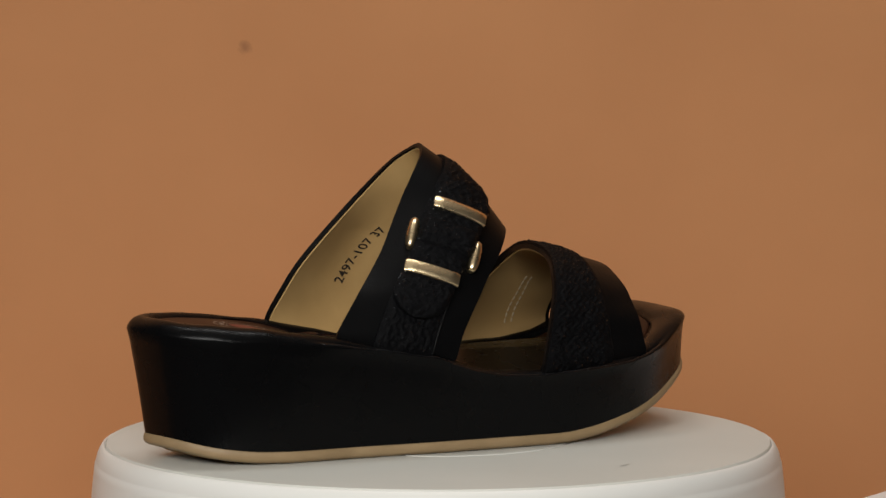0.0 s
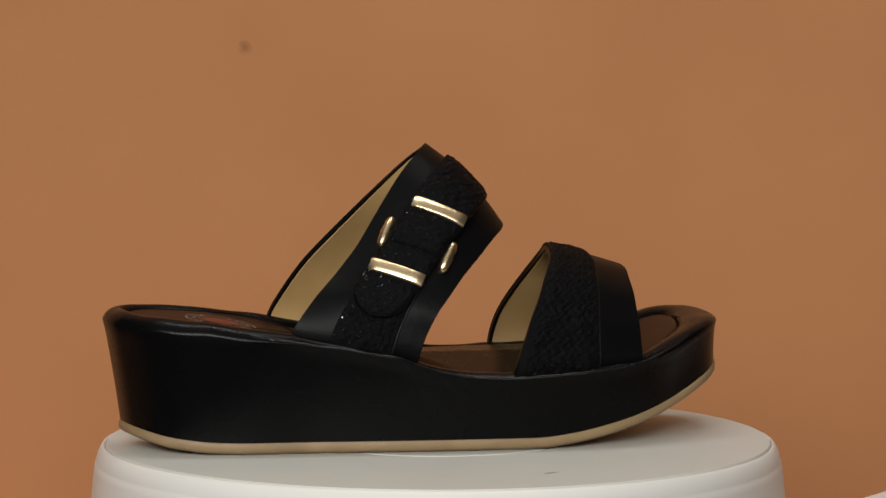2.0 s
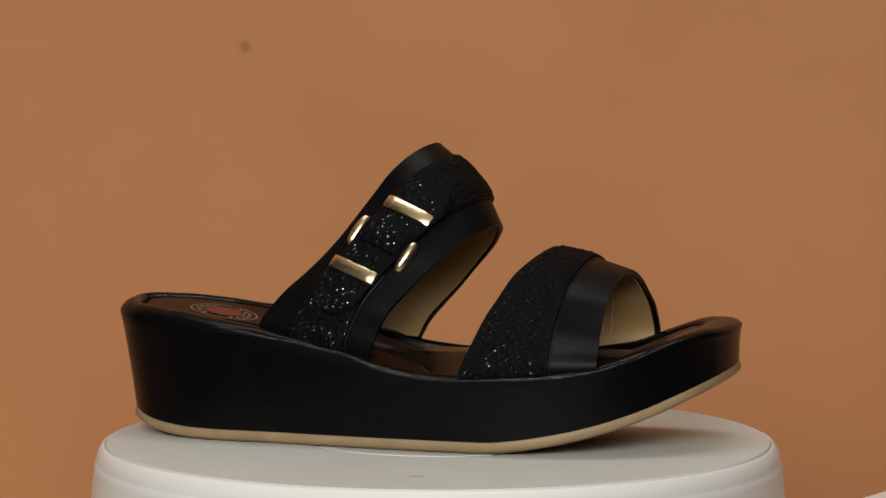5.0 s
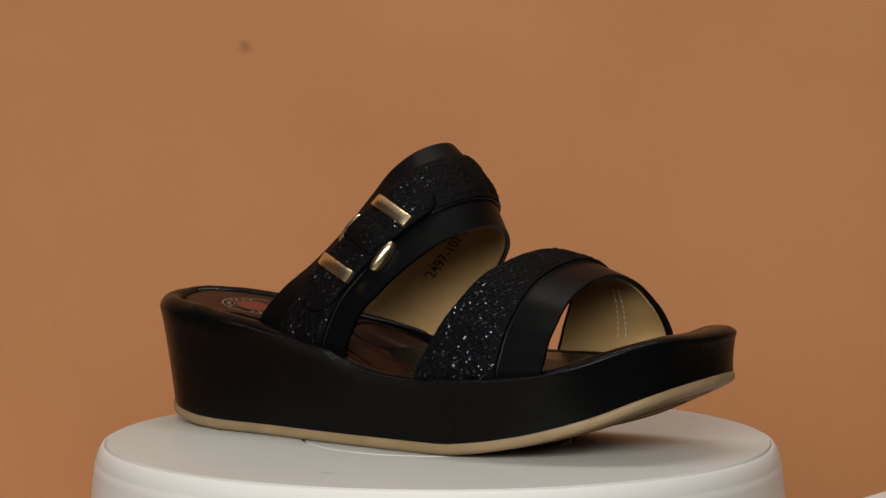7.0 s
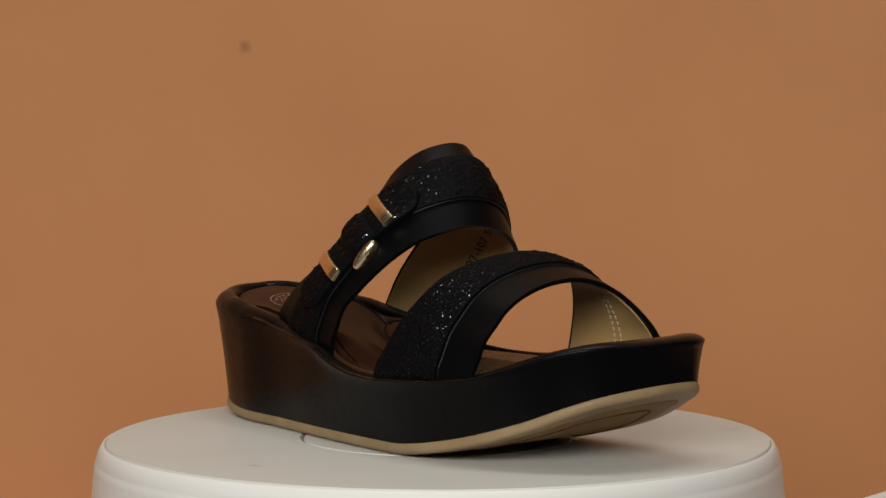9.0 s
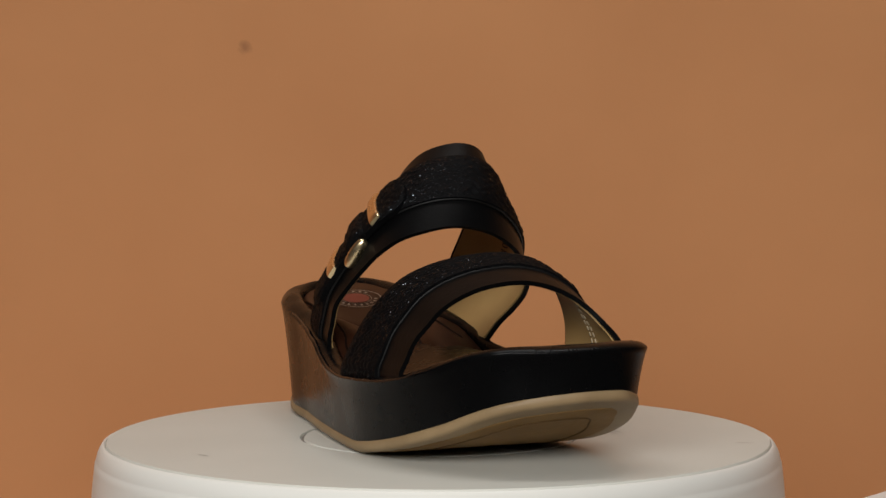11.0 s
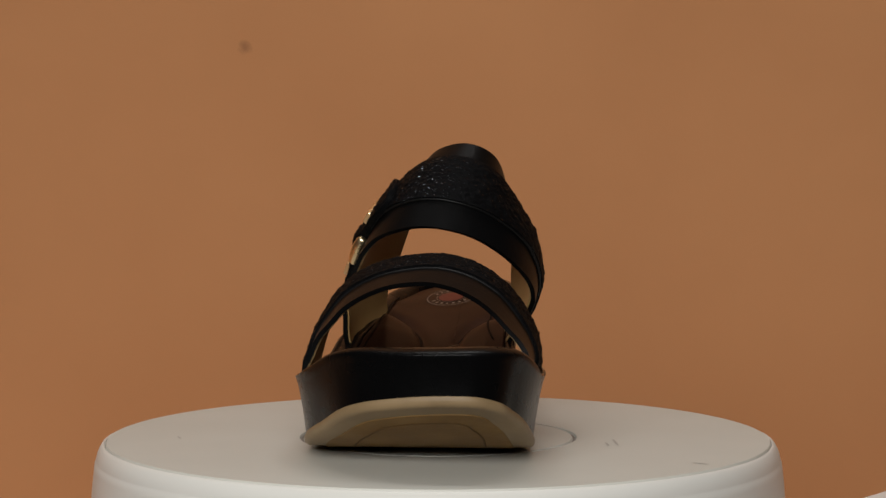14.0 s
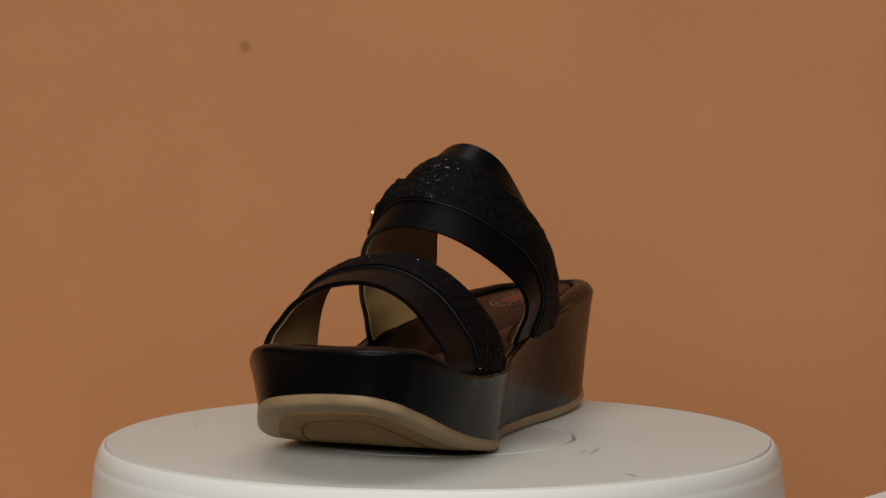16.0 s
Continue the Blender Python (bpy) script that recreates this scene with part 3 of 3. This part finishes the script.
def build_instep(sandal):
    band = Band(INSTEP_BACK, INSTEP_FRONT, 0.0042)
    strap = part("instep_strap", band.shell(0.0, -0.0018), STRAP, sandal, "black leather instep strap with glitter band and gold buckle")
    part("lining", band.shell(-0.0018, -0.0024, p0=0.022, p1=0.980), LINING, strap, "tan leather lining")
    part("glitter_band", glitter_shell(band, 0.012, 0.988, lambda q: (float(np.interp(q, (0, 0.3, 1), (0.30, 0.22, 0.22))), float(np.interp(q, (0, 0.3, 1), (0.78, 0.71, 0.75)))), 0.0021, -0.0002), GLITTER, strap, "black woven glitter band")
    part("piping", tube([band.at(q, float(np.interp(q, (0, 0.3, 1), (0.795, 0.715, 0.755))), 0.0005) for q in np.linspace(0.02, 0.98, 120)], 0.0005), EDGE, strap, "thin black piped edge")
    return band, strap


def build_toe_strap(sandal):
    band = Band(TOE_BACK, TOE_FRONT, 0.0008)
    strap = part("toe_strap", band.shell(0.0, -0.0018), STRAP, sandal, "black leather toe strap with glitter band")
    part("lining", band.shell(-0.0018, -0.0024, p0=0.03, p1=0.955), LINING, strap, "tan leather lining")
    part("glitter_band", glitter_shell(band, 0.012, 0.988, lambda q: (0.004, float(np.interp(q, (0, 0.5, 1), (0.66, 0.52, 0.50)))), 0.0018, -0.0002), GLITTER, strap, "black woven glitter band")
    part("piping", tube([band.at(q, float(np.interp(q, (0, 0.5, 1), (0.675, 0.535, 0.515))), 0.0001) for q in np.linspace(0.02, 0.98, 110)], 0.00035), EDGE, strap, "thin black piped edge")
    for p in (0.53, 0.60):
        for k in range(9):
            q = 0.925 - 0.021 * k
            m, o = band.frame_at(q, p)
            bm = block(-0.0009, 0.0009, -0.00028, 0.00028, -0.0029, -0.0024, 0.00008)
            st = part("stitch", bm, THREAD, strap)
            st.matrix_local = Matrix.Translation(o) @ m
    return band, strap


def bar(length, width, height):
    """A flat metal bar, bowed over the strap, with rounded long edges and its ends bent down."""
    rows = []
    for s in np.linspace(-0.5, 0.5, 25):
        x = s * length
        end = 1.0 if abs(s) < 0.48 else 0.94
        bow = height - 0.0008 * (2 * s) ** 2 - 0.0006 * max(0.0, (abs(s) - 0.36) / 0.14) ** 1.5
        rows.append([(x, end * width * c, -0.0016 + (bow + 0.0016) * h) for c, h in ((-0.5, 0.0), (-0.5, 0.72), (-0.46, 0.92), (-0.40, 1.0), (0.0, 1.0), (0.40, 1.0), (0.46, 0.92), (0.5, 0.72), (0.5, 0.0))])
    return lattice(rows, closed_v=True, caps=(0, -1))


def build_buckle(band, strap):
    """A woven tab laid on the strap, held by two bars, with a ring showing at either side of its rolled middle."""
    low = [np.array(band.nearest(c)) for c in ((-0.0349, -0.0291, 0.0728), (-0.0178, -0.0401, 0.0657))]
    up = [np.array(band.nearest(c)) for c in ((-0.0166, -0.0203, 0.0965), (0.0028, -0.0271, 0.0887))]

    def spot(a, b, lift):
        """a: 0 at the lower bar, 1 at the upper; b across the tab."""
        q, p = (low[0] * (1 - b) + low[1] * b) * (1 - a) + (up[0] * (1 - b) + up[1] * b) * a
        return Vector(band.at(q, p, lift))

    def piece(a0, a1, b0, b1, height, under, na, nb, round_ends=0.0):
        out, inn, rows = [], [], []
        for a in np.linspace(a0, a1, na):
            k = 1.0
            if round_ends:
                end = min(a - a0, a1 - a, round_ends) / round_ends
                k = max(0.06, math.sqrt(max(0.0, 1 - (1 - end) ** 2)))
            row, low_row = [], []
            for n, s in enumerate(np.linspace(-1, 1, nb)):
                b = (b0 + b1) / 2 + (b1 - b0) / 2 * s * k
                edge = min(1.0, 5 * (1 - abs(s)) + 0.2) * min(1.0, 0.35 + 3 * min(a - a0, a1 - a) / 0.2)
                row.append(spot(a, b, under + (height(a) - under) * (0.5 + 0.5 * edge) + braid(a * 0.033, b * 0.022) * edge))
                low_row.append(spot(a, b, under - 0.0012))
                rows.append(ridge(a * 0.033, b * 0.022))
            out.append(row)
            inn.append(low_row)
        return with_rows(slab(out, inn), rows)

    part("tab", piece(-0.62, 1.50, -0.02, 1.02, lambda a: 0.0042, 0.0020, 100, 34, 0.34), GLITTER, strap, "black glitter tab with rounded ends")
    part("loop", piece(0.36, 0.78, 0.0, 1.0, lambda a: 0.0036 + 0.0022 * math.sqrt(max(0.0, 1 - ((a - 0.57) / 0.22) ** 2)), 0.0020, 26, 30), GLITTER, strap, "rolled black glitter loop")

    def axes(a, b, lift):
        o = spot(a, b, lift)
        n = (spot(a, b, 0.01) - spot(a, b, 0.0)).normalized()
        across = (spot(a, b + 0.2, 0) - spot(a, b - 0.2, 0)).normalized()
        along = n.cross(across).normalized()
        return Matrix.Translation(o) @ Matrix((n.cross(along).normalized() * -1, along, n)).transposed().to_4x4()

    for a in (0.0, 1.0):
        ob = part("buckle_bar", bar(0.0222, 0.0054, 0.0014), GOLD, strap, "flat polished gold bar")
        ob.matrix_local = axes(a, 0.5, 0.0040)
    for b in (-0.13, 1.12):
        rows = []
        for t in np.linspace(-math.pi / 2, math.pi / 2, 17):
            r = max(0.02, math.cos(t)) ** 0.55
            rows.append([(0.0025 * r * math.cos(k), 0.0070 * math.sin(t), 0.0004 + 0.0030 * r * math.sin(k)) for k in np.linspace(0, 2 * math.pi, 18, endpoint=False)])
        ob = part("buckle_ring_end", lattice(rows, closed_v=True, caps=(0, -1)), GOLD, strap, "rounded polished gold ring end")
        ob.matrix_local = axes(0.52 if b < 0 else 0.47, b, 0.0010)


STAMP_ENDS = ((-0.0244, 0.0340, 0.0614), (-0.0042, 0.0310, 0.0812))


def build_stamp(band, strap):
    """The size code stamped on the lining of the far side."""
    data = bpy.data.curves.new("size_stamp", "FONT")
    data.body = "2497-107 37"
    data.size = 0.0062
    data.space_character = 1.05
    data.offset = 0.00006
    data.align_x, data.align_y = "CENTER", "CENTER"
    ob = new("size_stamp", data)
    me = bpy.data.meshes.new_from_object(ob.evaluated_get(bpy.context.evaluated_depsgraph_get()))
    bpy.data.objects.remove(ob)
    a, b = [np.array(band.nearest(c)) for c in STAMP_ENDS]
    wide = max(v.co.x for v in me.vertices) - min(v.co.x for v in me.vertices)
    for v in me.vertices:
        q, p = a + (b - a) * (v.co.x / wide + 0.5)
        v.co = band.at(q, p - v.co.y / 0.046, -0.0027)
    me.materials.append(INK)
    ob = new("size_stamp", me)
    ob.parent = strap
    tagged(ob, "black stamped size code")


sandal = new("sandal")
tagged(sandal, "black wedge slide sandal with gold buckle on the turntable", "sandal")
_body, footbed = build_platform(sandal)
build_insole_seams(footbed)
build_heel_print(footbed)
instep_band, instep_strap = build_instep(sandal)
toe_band, toe_strap = build_toe_strap(sandal)
build_buckle(instep_band, instep_strap)
build_stamp(instep_band, instep_strap)


def motions():
    """The platter and the shoe on it turn at one steady speed."""
    times = [k * 0.25 for k in range(65)]
    walk(sandal, [(t, pose(0, 0, 0.0, 0, 0, SPIN * (t - SQUARE))) for t in times])
    walk(platter, [(t, pose(0, 0, 0, 0, 0, SPIN * (t - SQUARE))) for t in times])


motions()
